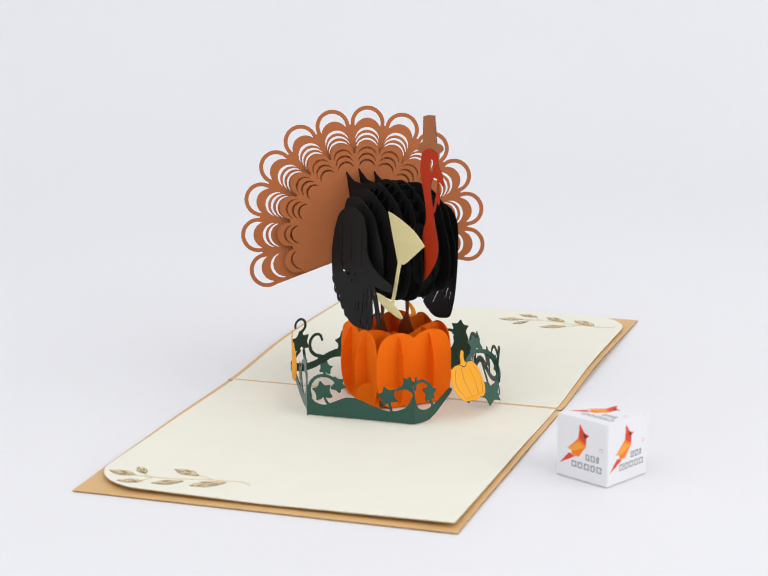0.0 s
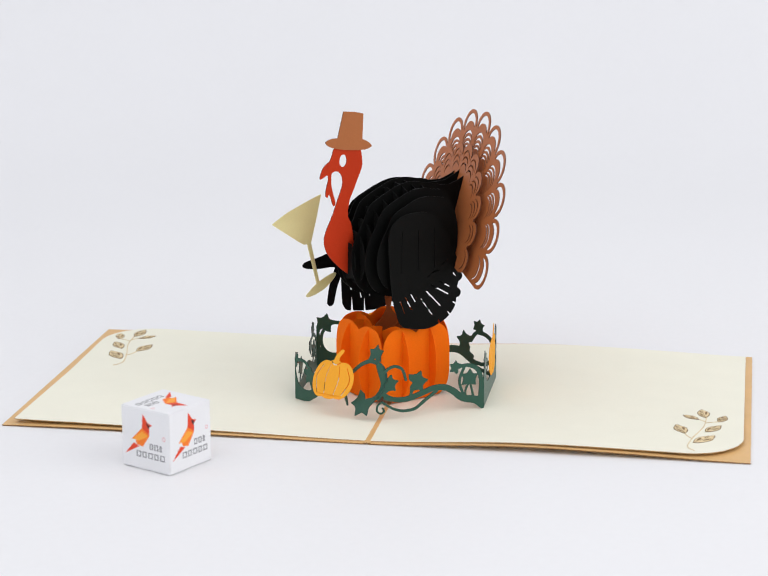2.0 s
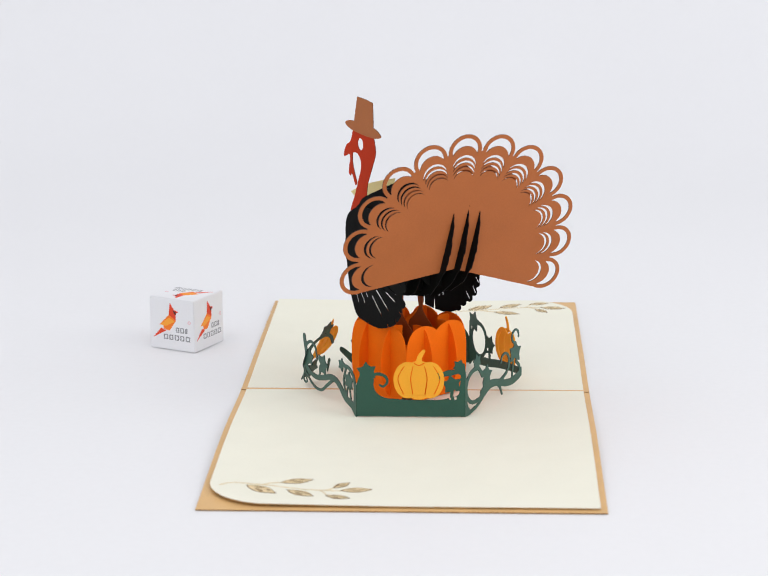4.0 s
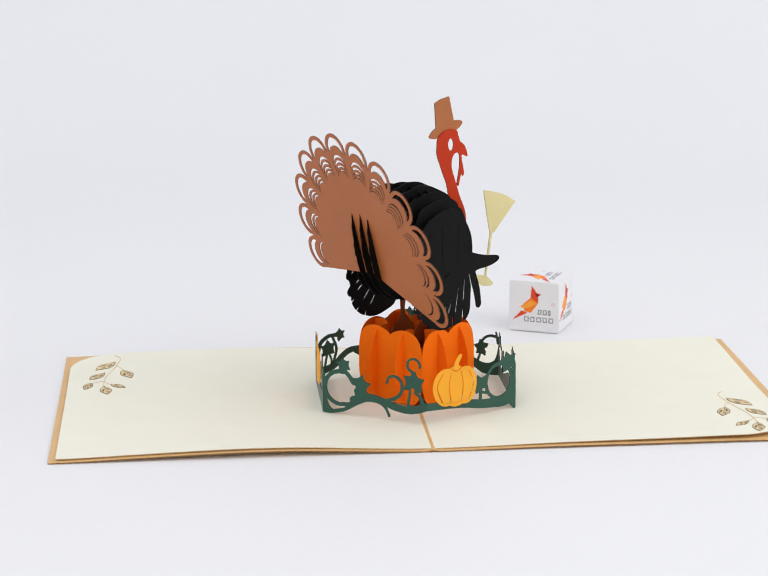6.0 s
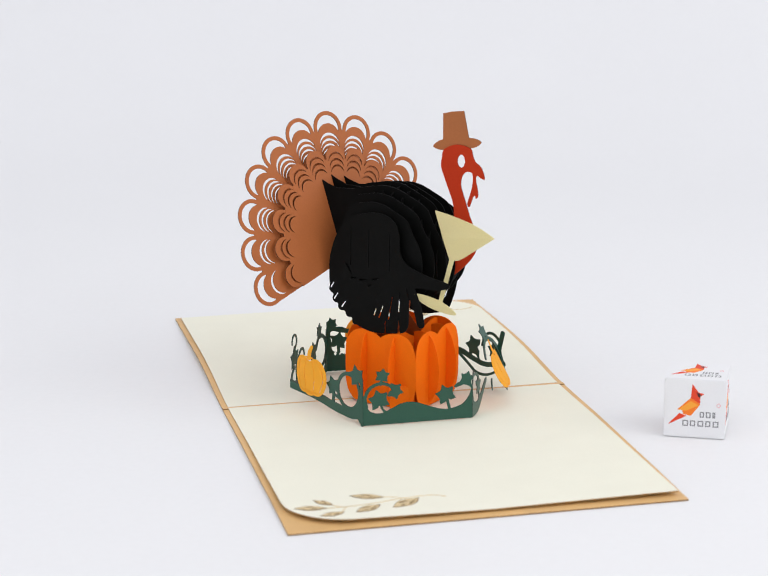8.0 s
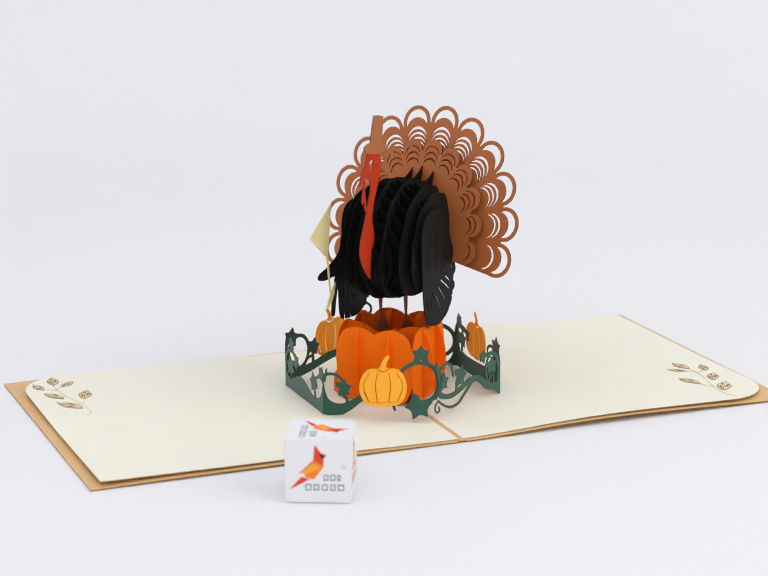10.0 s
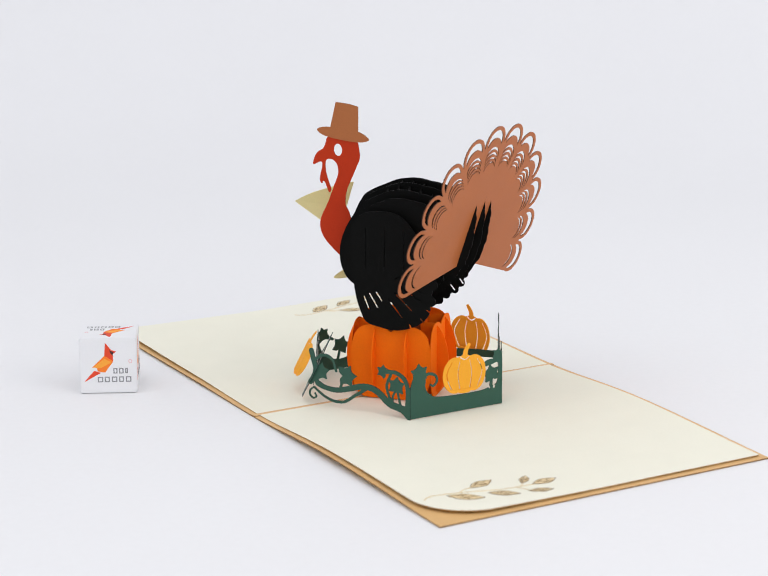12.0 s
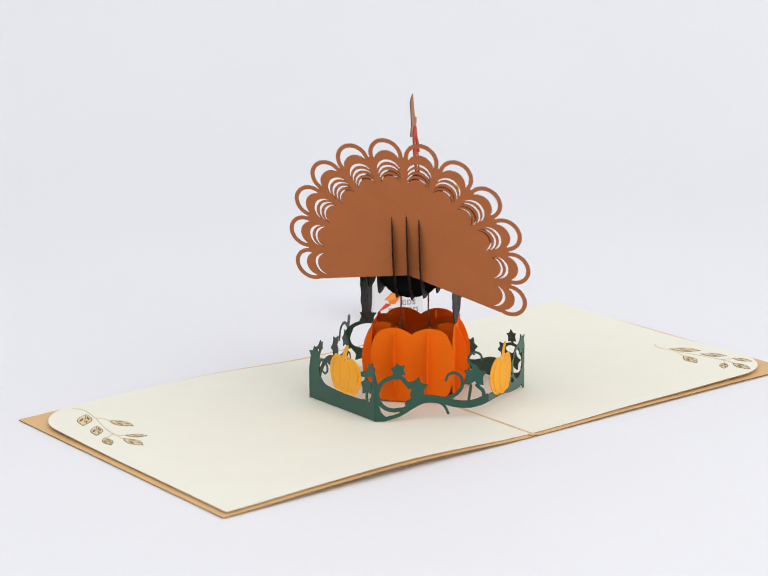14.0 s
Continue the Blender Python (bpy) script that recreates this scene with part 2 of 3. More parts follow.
def sheet(name, x0, x1, y0, y1, thick, mat, height, round_corner=None, radius=24, fold_gap=None):
    """A curved half of the card; height(x, y) is the level of its underside."""
    a, b = x0, x1
    if fold_gap is not None:
        a, b = (FOLD + fold_gap, x1) if x0 > FOLD else (x0, FOLD - fold_gap)
    shape = poly([(x0, y0), (x1, y0), (b, y1), (a, y1)])
    if round_corner:
        cx, cy = round_corner
        sx, sy = (1 if cx == x0 else -1), (1 if cy == y0 else -1)
        ox, oy = cx + sx * radius, cy + sy * radius
        corner = poly([(cx - sx, cy - sy), (ox, cy - sy), (ox, oy), (cx - sx, oy)])
        shape = cut(shape, cut(corner, disc(ox, oy, radius)))
    xs, ys = np.linspace(x0, x1, 40), np.linspace(y0, y1, 20)
    out = thinned(trace(shape, (x0 - 1, y0 - 1, x1 + 1, y1 + 1), 0.6)[0], 0.05)
    bm = bmesh.new()
    vs = [bm.verts.new((x, y, 0)) for x, y in out]
    bm.faces.new(vs)
    for co in xs[1:-1]:
        bmesh.ops.bisect_plane(bm, geom=bm.verts[:] + bm.edges[:] + bm.faces[:], plane_co=(co, 0, 0), plane_no=(1, 0, 0))
    for co in ys[1:-1]:
        bmesh.ops.bisect_plane(bm, geom=bm.verts[:] + bm.edges[:] + bm.faces[:], plane_co=(0, co, 0), plane_no=(0, 1, 0))
    bmesh.ops.recalc_face_normals(bm, faces=bm.faces)
    got = bmesh.ops.extrude_face_region(bm, geom=bm.faces[:])
    for v in got["geom"]:
        if isinstance(v, bmesh.types.BMVert):
            v.co.z = thick
    bm.normal_update()
    for f in bm.faces:
        f.material_index = 1 if abs(f.normal.z) < 0.5 else 0
    for v in bm.verts:
        v.co.z += height(v.co.x, v.co.y)
        v.co.y -= 0.007 * (v.co.x - FOLD)
        v.co *= MM
    bmesh.ops.recalc_face_normals(bm, faces=bm.faces)
    return part(name, bm, mat, card)


def cover_level(x, y):
    d, e = abs(x - FOLD) / 155, min(abs(y - 4.5) / 77, 1)
    bow = 2.1 if x > FOLD else 0.5
    return 0.15 + 0.35 * math.sin((x - FOLD) / 26) ** 2 * d + bow * math.sin(math.pi * min(d, 1) ** 0.9) ** 2 * e ** 2


def page_level(x, y):
    d, q = abs(x - FOLD) / 155, (y + 72) / 154
    e = max(abs(y - 4.5) / 77, 0)
    corner = (1.9 + 0.3 * q) if x < FOLD else (1.7 - 1.3 * q)
    return cover_level(x, y) + 0.44 + 0.4 * math.sin(math.pi * min(d, 1)) ** 2 * e ** 2 + corner * d ** 3 * (0.45 + 0.55 * e)


tagged(sheet("cover", EDGE_X0, FOLD - 0.4, EDGE_Y0, EDGE_Y1, 0.42, KRAFT, cover_level), "gold-brown kraft card cover")
tagged(sheet("cover", FOLD + 0.4, EDGE_X1, EDGE_Y0, EDGE_Y1, 0.42, KRAFT, cover_level), "gold-brown kraft card cover")
tagged(sheet("page", EDGE_X0 + 4.6, FOLD - 1.1, EDGE_Y0 + 2.5, EDGE_Y1 - 2.5, 0.36, CREAM, page_level, (EDGE_X0 + 4.6, EDGE_Y1 - 2.5), fold_gap=0.65), "cream inner page with a rounded corner")
tagged(sheet("page", FOLD + 1.1, EDGE_X1 - 3.0, EDGE_Y0 + 2.5, EDGE_Y1 - 2.5, 0.36, CREAM, page_level, (EDGE_X1 - 3.0, EDGE_Y0 + 2.5), fold_gap=0.65), "cream inner page with a rounded corner")
part("crease", paper("crease", poly([(-1.6, EDGE_Y0), (1.6, EDGE_Y0), (1.6, EDGE_Y1), (-1.6, EDGE_Y1)]), (-3, -80, 3, 90), 0.3, 0.5), KRAFT, card, pose(FOLD * MM, 0, 0.00076), "tan strip in the fold")


# leaf sprigs at the two rounded corners
def rim(f, deep, inset):
    """The band of a shape between two depths below its outline."""
    return lambda x, y: np.maximum(f(x, y) + inset, -f(x, y) - deep - inset)


def sprig(ox, oy, way):
    m = pose(ox * MM, oy * MM, 0.00005)

    def lie(x, y):
        return page_level(ox + x, oy + y) + 0.36

    def flip(pts):
        return [(x * way, y) for x, y in pts]

    box = (-21, -3, 21, 62)
    stem = join(stroke(flip([(1.2, -1), (-0.8, 1.5), (-1.6, 6), (0.4, 18), (4, 32), (5, 46)]), 0.4, 0.35), stroke(flip([(4.6, 38), (8, 40), (10.6, 41)]), 0.35), stroke(flip([(4.6, 40), (3, 42), (2, 43)]), 0.35), stroke(flip([(0, 15), (-2.4, 19), (-3.2, 23)]), 0.35))
    ob = part("leaf_sprig", paper("leaf_sprig", stem, box, 0.2, 0.2, bend=lie), GOLDLEAF, card, m, "laser-cut brown leaf sprig")
    tips = [flip(k) for k in (((4.6, 45.5), (2.6, 58)), ((2, 42.6), (-5.2, 49)), ((10.3, 40), (13, 50)), ((4.8, 25), (11.4, 36)), ((0.4, 9), (9.2, 21.4)), ((-3, 21.8), (-7.4, 34.6)))]
    for (ax, ay), (bx, by) in tips:
        a, d = np.array([ax, ay], float), np.array([bx - ax, by - ay], float)
        size = np.hypot(*d)
        u, w = d / size, np.array([-d[1], d[0]]) / size

        def at(q, k):
            return tuple(a + u * size * q + w * k * size)
        shape = poly([*smooth([at(0, 0), at(0.25, 0.15), at(0.55, 0.21), at(0.8, 0.12), at(1, 0)], 4, False), *smooth([at(0.8, -0.12), at(0.55, -0.21), at(0.25, -0.15), at(0.02, 0)], 4, False)])
        slots = [stroke([at(0.08, 0), at(0.45, 0.01), at(0.86, 0)], 0.34, 0.22), blob([at(0.2, 0.05), at(0.4, 0.13), at(0.55, 0.13), at(0.4, 0.05)], 3), blob([at(0.34, -0.05), at(0.5, -0.13), at(0.68, -0.12), at(0.56, -0.05)], 3), blob([at(0.56, 0.04), at(0.68, 0.1), at(0.82, 0.05)], 3)]
        part("leaf", paper("leaf", cut(rim(shape, 9, 0.35), *slots), box, 0.25, 0.2, 0.02, bend=lie), GOLDLEAF, ob)
        part("leaf_slot", paper("leaf_slot", join(rim(shape, 0.35, 0), *slots), box, 0.12, 0.2, 0.02, bend=lie), LINE, ob)


sprig(128, -66, 1)
sprig(-137.5, 19, -1)

# ---- the turkey's own axes: u forward, w to its left ----
UF, WL = Vector((-0.717, -0.697, 0)), Vector((0.697, -0.717, 0))
ORIGIN = Vector((-3.8, -1.3, 0))
UP = Vector((0, 0, 1))


def along(v, lean=0.0):
    """The upright plane of a lengthwise slice at v: local x forward, y up."""
    return frame_of(ORIGIN + WL * v, UF, UP + WL * lean)


def across(s):
    """The upright plane of a crosswise slice at s: local x to the left, y up."""
    return frame_of(ORIGIN + UF * s, WL, UP)


# the big pumpkin: a grid of upright slices, each with two lobes at the top
PC_S, PC_V = -1.2, -3.5


def pumpkin_slice(off, hollow):
    if abs(off) > 10:
        w, top = 17.9, 34.4
        pts = [(0, top - 2.8), (w * 0.10, top - 1.6), (w * 0.30, top - 0.2), (w * 0.52, top), (w * 0.75, top - 1.2), (w * 0.91, top - 4.4), (w * 0.99, top - 10), (w, top - 17), (w * 0.98, 10), (w * 0.87, 4.5), (w * 0.66, 1.8), (0, 1.4)]
    else:
        w = 24.0
        pts = [(0, 29.5), (4, 30.6), (9, 33.0), (14, 34.2), (18, 33.2), (21, 28.6), (23.0, 21), (22.8, 12), (20.4, 5.5), (16, 1.8), (0, 1.4)]
    pts += [(-x, y) for x, y in pts[-2:0:-1]]
    f = blob(pts, 5)
    if hollow:
        f = cut(f, blob([(0, 21), (w * 0.3, 22.5), (w * 0.44, 28), (w * 0.36, 40), (0, 42), (-w * 0.36, 40), (-w * 0.44, 28), (-w * 0.3, 22.5)], 4))
    return paper("pumpkin_slice", f, (-27, 0, 27, 37), 0.35, 0.35)


pumpkin = None
for off in (-17.8, -7.2, 7.2, 17.8):
    for kind_ in (0, 1):
        m = across(PC_S + off) @ pose(PC_V * MM, 0, 0) if kind_ == 0 else along(PC_V + off) @ pose(PC_S * MM, 0, 0)
        me = pumpkin_slice(off, abs(off) < 10 and (off < 0 or kind_ == 1))
        if pumpkin is None:
            pumpkin = part("pumpkin", me, ORANGE, card, m, "bright orange paper pumpkin of interlocking slices")
            base_inv = m.inverted()
        else:
            part("pumpkin_slice", me, ORANGE, pumpkin, base_inv @ m)

tab = strip([(-5.4, 1.4), (5.4, 1.4)], [(5.4, 6.5), (3.8, 10.4), (0, 12.4), (-3.8, 10.4), (-5.4, 6.5)])
part("pumpkin_tab", paper("pumpkin_tab", tab, (-8, 0, 8, 14), 0.35, 0.25), ORANGE, pumpkin, base_inv @ frame_of((-28.0, 7.6, 0), (0, -1, 0), UP))

# ---- the turkey ----
V0 = -1.8


def body_outline(k, tail, low=0.0, back=0.0):
    """The side of a body slice, k its size."""
    c = np.array([-4.0, 70.0])
    pts = [(-22, 92.6), (-13, 95.6), (-6.6, 96.6), (0, 95.8), (6, 93.4), (12, 90.6), (16, 87.6), (19.3, 81), (23, 75), (25.2, 68), (25, 59), (20.8, 51), (12, 46.8), (0, 45.4), (-12, 46), (-21, 48), (-26, 56), (-27, 66), (-27, 80)]
    pts = [tuple(c + (np.array(p) - c) * k) for p in pts]
    f = blob(pts, 5)
    if tail:
        rear = [(-16, 94.3), (-22, 92.6), (-28, 92.8 - low * 0.4), (-34, 94.8 - low * 0.8), (-43, 98.8 - low), (-39.6, 89), (-39.2, 80), (-36.8, 69), (-33.2, 61.5), (-27.2, 54.4), (-21.6, 48.4), (-10, 60)]
        f = join(f, poly([(x + (back + 0.2 * (-28 - x) if x < -27 else 0), y) for x, y in rear]))
    return (lambda x, y: f(x, y) + 0.22 * (x < -29) * np.sin(y * 1.1) * np.sin(y * 0.43 + 1)) if tail else f


def frill(f, amp=0.35, n=1.7):
    return lambda x, y: f(x, y) + amp * np.sin(x * n) * np.sin(y * n)


mt = along(V0 - 1.8)
turkey = part("turkey_body", paper("turkey_body", body_outline(1.0, True, 0.0, -1.5), (-46, 40, 30, 102), 0.35, 0.35), BLACK, card, mt, "black paper turkey body of crossed slices")
TI = mt.inverted()
for dv, k, tail in ((-7.2, 0.965, True), (4.6, 0.965, True), (-12.5, 0.875, False), (12.5, 0.905, False), (-17, 0.76, False), (17, 0.80, False)):
    part("body_slice", paper("body_slice", body_outline(k, tail, 1.6, 0.31 * dv - 0.7), (-42, 40, 30, 100), 0.35, 0.35), BLACK, turkey, TI @ along(V0 + dv))
for s in (-22, -17, -12, -7, -2, 3, 8, 12.5, 16.5, 20, 23):
    q = (s + 3) / 29.0
    w = 18.6 * math.sqrt(max(0.05, 1 - q * q)) * (1 - 0.014 * max(0, s - 4))
    zt = 95.4 - 0.030 * (s + 5) ** 2 + (0.01 * (s + 5) ** 2 if s < -5 else 0)
    zb = 44.6 + 0.018 * (s + 2) ** 2
    zm = (zt + zb) / 2
    hh = (zt - zb) / 2
    pts = [(w * math.copysign(abs(math.cos(a)) ** 0.97, math.cos(a)), zm + hh * math.copysign(abs(math.sin(a)) ** 0.98, math.sin(a))) for a in np.linspace(0, 2 * math.pi, 28, endpoint=False)]
    part("body_slice", paper("body_slice", frill(poly(pts), 0.18, 1.6), (-24, 40, 24, 100), 0.35, 0.35), BLACK, turkey, TI @ across(s) @ pose(V0 * MM, 0, 0))

# neck and head with the hanging wattle
neck = join(blob([(18, 112.5), (16.8, 108.6), (16.6, 104.8), (18.1, 100.9), (20.4, 95.7), (22.6, 90.7), (23.5, 86), (23.3, 83), (21.8, 80), (20.4, 72), (21, 58), (24, 58.6), (28.6, 62.4), (33.4, 67.8), (35.4, 73), (34.6, 78), (31.5, 84.5), (28.8, 91.5), (27, 96), (26.5, 99), (27.2, 102), (29.3, 103.8), (31.9, 103.3), (32.2, 99), (31.2, 94.5), (29.9, 90.3), (31, 89), (32.6, 93.3), (33.6, 94), (34, 92.8), (35, 94), (34.6, 97.3), (33.8, 100.3), (34.2, 102.6), (37.8, 101.2), (37.2, 104.4), (35.6, 106.9), (33.2, 108.5), (32, 111), (30.6, 114), (24, 115)], 4),)
neck = cut(neck, disc(26.4, 108.1, 1.85, 2.75))
part("neck", paper("neck", neck, (12, 56, 40, 118), 0.4, 0.22, 0.02), RED, turkey, TI @ along(-5.0, 0.045), "red paper head and neck with a round eye hole")
hat = join(poly([(16.2, 114), (17.0, 116.2), (16.7, 127.6), (21, 128.7), (26.8, 129.4), (29.6, 118), (30, 115)]), blob([(12.2, 113.4), (14.4, 115.4), (17.4, 116.6), (23, 117.2), (29.6, 118.2), (33.6, 118.0), (35.6, 116.8), (33.4, 114.8), (29.2, 113.5), (22.9, 112.4), (16.6, 111.9), (13.2, 112.4)], 5))
part("hat", paper("hat", hat, (10, 110, 37, 131), 0.4, 0.22, 0.02), HATTAN, turkey, TI @ along(-4.6, 0.045), "tan-brown paper pilgrim hat")

# wings, with slits between the feathers
rw = blob([(-26.6, 62), (-25.4, 68), (-22.5, 75.3), (-17.3, 82.2), (-9, 85.6), (0.3, 86.4), (6.5, 83.6), (9.0, 78), (9.6, 70), (14, 65), (24, 61.8), (32.4, 60.2), (33, 57.9), (26.4, 56.4), (18, 56.2), (14.6, 54), (13.6, 48), (13.9, 42), (11.6, 36.2), (6.4, 34.8), (0, 34.0), (-6.4, 33.9), (-12.7, 35.9), (-15.4, 38.6), (-19.4, 41.4), (-22.4, 43.9), (-25, 48.4), (-26.6, 53)], 4)
feathers = [stroke([(14, 56), (17.6, 48), (19.4, 40.6)], 4.6, 3.6)] + [disc(x, y, 1.9) for x, y in ((-25.0, 50.5), (-23.4, 46.4), (-20.6, 43.2), (-16.8, 40.6), (-13.6, 37.8))]
gaps = [poly([(13.6, 49), (13.4, 41), (12.6, 33), (16.2, 33), (16.4, 40)]), poly([(8.2, 43), (7.4, 33), (9.1, 33)]), poly([(1.6, 41.5), (0.7, 32), (2.1, 32)])]
slits = gaps + [stroke([a, b], 0.5, 0.7, False) for a, b in (((12.5, 55.3), (13.7, 50.7)), ((9.1, 53.3), (8.5, 44.7)), ((5.3, 50.7), (3.2, 40.4)), ((0.6, 46.0), (-1.5, 40.8)), ((-3.0, 44.4), (-4.0, 41.6)), ((-24.6, 53.2), (-26.0, 51.2)), ((-22.6, 48.8), (-24.4, 46.2)), ((-18.6, 45.6), (-20.6, 43.0)))]
slits += [stroke([(x, 62), (x + 0.4, 79)], 0.3, 0.25, False) for x in (-15.6, -6.5, 4.0)]
slits += [stroke([a, b], 0.9, 0.6, False) for a, b in (((-17.6, 62.5), (-15.2, 58.6)), ((-15.2, 56.6), (-13.2, 56.8)), ((-11, 56.2), (-7.4, 56.6)), ((-4.4, 57.2), (-1.6, 57.9)), ((-6.6, 54.0), (-5.2, 54.7)))]
wing_r = cut(join(rw, *feathers), *slits)
part("wing", paper("wing", wing_r, (-32, 30, 36, 90), 0.35, 0.2, 0.02, bend=lambda x, y: -0.012 * max(0, 62 - y) ** 1.6 * 0.2), BLACK, turkey, TI @ along(-22.0), "black paper wing with slit feathers")
lw = blob([(15.4, 77.9), (10.2, 84.2), (1.9, 85.7), (-6.5, 84.1), (-12.8, 77.6), (-17.2, 68.8), (-20.8, 62), (-22.4, 56.6), (-21.2, 53), (-20.2, 48.6), (-19.4, 41.6), (-14.5, 36.4), (-7, 33.7), (-2, 33.6), (3.2, 34.6), (8.9, 36.6), (11.8, 42.6), (13.6, 49.5), (15.2, 62.8)], 4)
tips = [((-14, 60), (-21, 54.6), 4.4), ((-10, 56), (-20.4, 47.2), 4.2), ((-8, 54), (-17.3, 43.2), 4.2), ((-5, 52), (-12.6, 38.6), 4.2)]
feathers = [stroke([a, b], w * 1.1, w * 0.95, False) for a, b, w in tips]
slits = [stroke([a, b], 0.7, 0.55, False) for a, b in (((7.0, 49.1), (3.8, 43.4)), ((4.5, 50.7), (1.8, 46.4)), ((9.5, 47.6), (7.5, 42.3)), ((-1.4, 47), (-7.2, 39.4)), ((-4.1, 50.2), (-11.5, 42.8)), ((-6.5, 52.8), (-15.6, 47.4)), ((-11, 53.8), (-16.2, 50.7)), ((-17.4, 57.3), (-19.5, 55.1)), ((-20.3, 58.7), (-21, 57.8)))]
slits += [stroke([(x, 60), (x - 0.3, 78)], 0.3, 0.25, False) for x in (9.0, 0.5, -8.0)]
slits += [stroke([a, b], 0.8, 0.6, False) for a, b in (((-10, 58.8), (-7.2, 58.2)), ((-14.4, 62.6), (-12, 61.0)), ((-5.8, 57.2), (-4.6, 56.6)))]
slits += [stroke([a, b], 0.5, 1.1, False) for a, b in (((-10.6, 36.6), (-11.8, 33.2)), ((-15.6, 39.4), (-17.8, 36.6)), ((-18.4, 43.4), (-21.6, 41.4)))]
wing_l = cut(join(lw, *feathers), *slits)
part("wing", paper("wing", wing_l, (-32, 28, 30, 90), 0.35, 0.2, 0.02, bend=lambda x, y: 0.012 * max(0, 62 - y) ** 1.6 * 0.2), BLACK, turkey, TI @ along(18.2), "black paper wing with slit feathers")

# legs
for v in (-9.0, 3.0):
    leg = join(stroke([(-2, 52), (-2.6, 45), (-3, 38)], 6.0, 2.2), blob([(-2, 41), (-1.6, 37), (1.5, 33), (4.5, 30), (4, 24), (-10, 24), (-10.5, 30), (-7, 33.5), (-4.2, 37), (-4, 41)], 4))
    part("leg", paper("leg", leg, (-14, 20, 8, 60), 0.35, 0.3), LEGBROWN, turkey, TI @ along(v), "brown-orange paper leg")

# the tail: two scalloped fans, one before the other
E1 = (UF * 0.31 + WL).normalized()
E2 = UF * -0.318 + UP
fan_pose = frame_of(ORIGIN + UF * -28.3 + WL * -2.95 + UP * 56.8, E1, E2) @ pose(-0.0006, 0, 0, 0, 0, 5.0)


def fan_rings():
    """Twelve scallop centres and outward ways along an ellipse, at even steps."""
    a = np.linspace(-0.18, math.pi + 0.18, 2000)
    x, y = 48.2 * np.sign(np.cos(a)) * np.abs(np.cos(a)) ** 0.93, 10 + 51.0 * np.sin(a)
    x = x - 4.4 * np.sign(x) * np.maximum(0, 0.25 - np.sin(a))
    d = np.concatenate([[0], np.cumsum(np.hypot(np.diff(x), np.diff(y)))])
    out = []
    for k in np.linspace(0, d[-1], 12):
        i = int(np.argmin(abs(d - k)))
        n = np.array([math.cos(a[i]) / 47.6, math.sin(a[i]) / 51.6])
        out.append((np.array([x[i], y[i]]), n / np.hypot(*n)))
    return out


RINGS = fan_rings()


def crescent(c, n, apex, r, gap):
    o = c + n * (apex - r)
    return cut(disc(*o, r), disc(*(o - n * gap), r))


def fan(shrink, r, first, arcs, low, squeeze=1.0):
    cs = [((c - n * shrink) * (squeeze if c[0] > 0 else 1.0, 1.0), n) for c, n in RINGS]
    sheet_ = poly([(0, 4.2 + low * 0.2), (44 * cs[0][0][0] / 47, -6.4 + low), *[tuple(c) for c, n in cs], (-44 * cs[0][0][0] / 47, -6.4 + low)])
    f = join(both(sheet_, lambda x, y: (4.2 + low * 0.2) - 0.24 * np.abs(x) - y), *[disc(*c, r) for c, n in cs])
    holes = []
    for i, (c, n) in enumerate(cs):
        if first:
            holes.append(crescent(c, n, r - 1.75, r - 1.7, 3.7))
        for apex, rr, gap in arcs[:1 + min(i, len(cs) - 1 - i)]:
            holes.append(crescent(c, n, apex, rr, gap))
    return cut(f, *holes)


outer = fan(0.0, 7.6, True, [(-2.0, 5.4, 1.25), (-4.5, 5.2, 1.05), (-6.8, 5.0, 0.85), (-8.8, 4.6, 0.7)], 0)
part("tail_fan", paper("tail_fan", outer, (-60, -14, 60, 72), 0.4, 0.28, 0.025), BROWN, turkey, TI @ fan_pose, "copper-brown paper tail fan with scalloped cut edge")
inner = fan(13.4, 5.2, False, [(2.4, 4.2, 0.9), (-0.4, 3.9, 0.9), (-3.2, 3.6, 0.85)], 2, 0.95)
part("tail_fan", paper("tail_fan", inner, (-46, -14, 46, 60), 0.4, 0.23, 0.02), BROWN, turkey, TI @ fan_pose @ pose(0, 0, 0.003), "smaller copper-brown paper tail fan")

# the goblet in the wing
gob = join(strip([(38.5, 71.2), (35.4, 69.4), (31.6, 69.4), (30.6, 72.4), (28.4, 79)], [(25.1, 90.2), (33, 88.3), (44, 84.8), (52.2, 80.6)]), stroke([(33.2, 72), (30, 60), (27.5, 51)], 2.1, 1.7), blob([(16.2, 53.6), (20, 53.4), (28, 51), (34.6, 46.4), (31, 45.8), (23, 48), (17, 51.6)], 4))
part("goblet", paper("goblet", gob, (14, 43, 54, 92), 0.4, 0.25, 0.02, bend=lambda x, y: 0.004 * (x - 34) ** 2), CHAMPAGNE, turkey, TI @ along(-19.0) @ pose(0.027, 0, 0) @ pose(0, 0, 0, 0, 8.5, 0) @ pose(-0.027, 0, 0), "pale yellow paper goblet held by the wing")

# ---- the vine fence: six panels of cut paper round the pumpkin ----
CORNERS = {"wn": (-45.2, 28.8), "ws": (-45.0, -18.7), "s": (-4.0, -44.5), "es": (37.8, -19.0), "en": (37.6, 27.0), "n": (-4.0, 51.8)}
fence = None


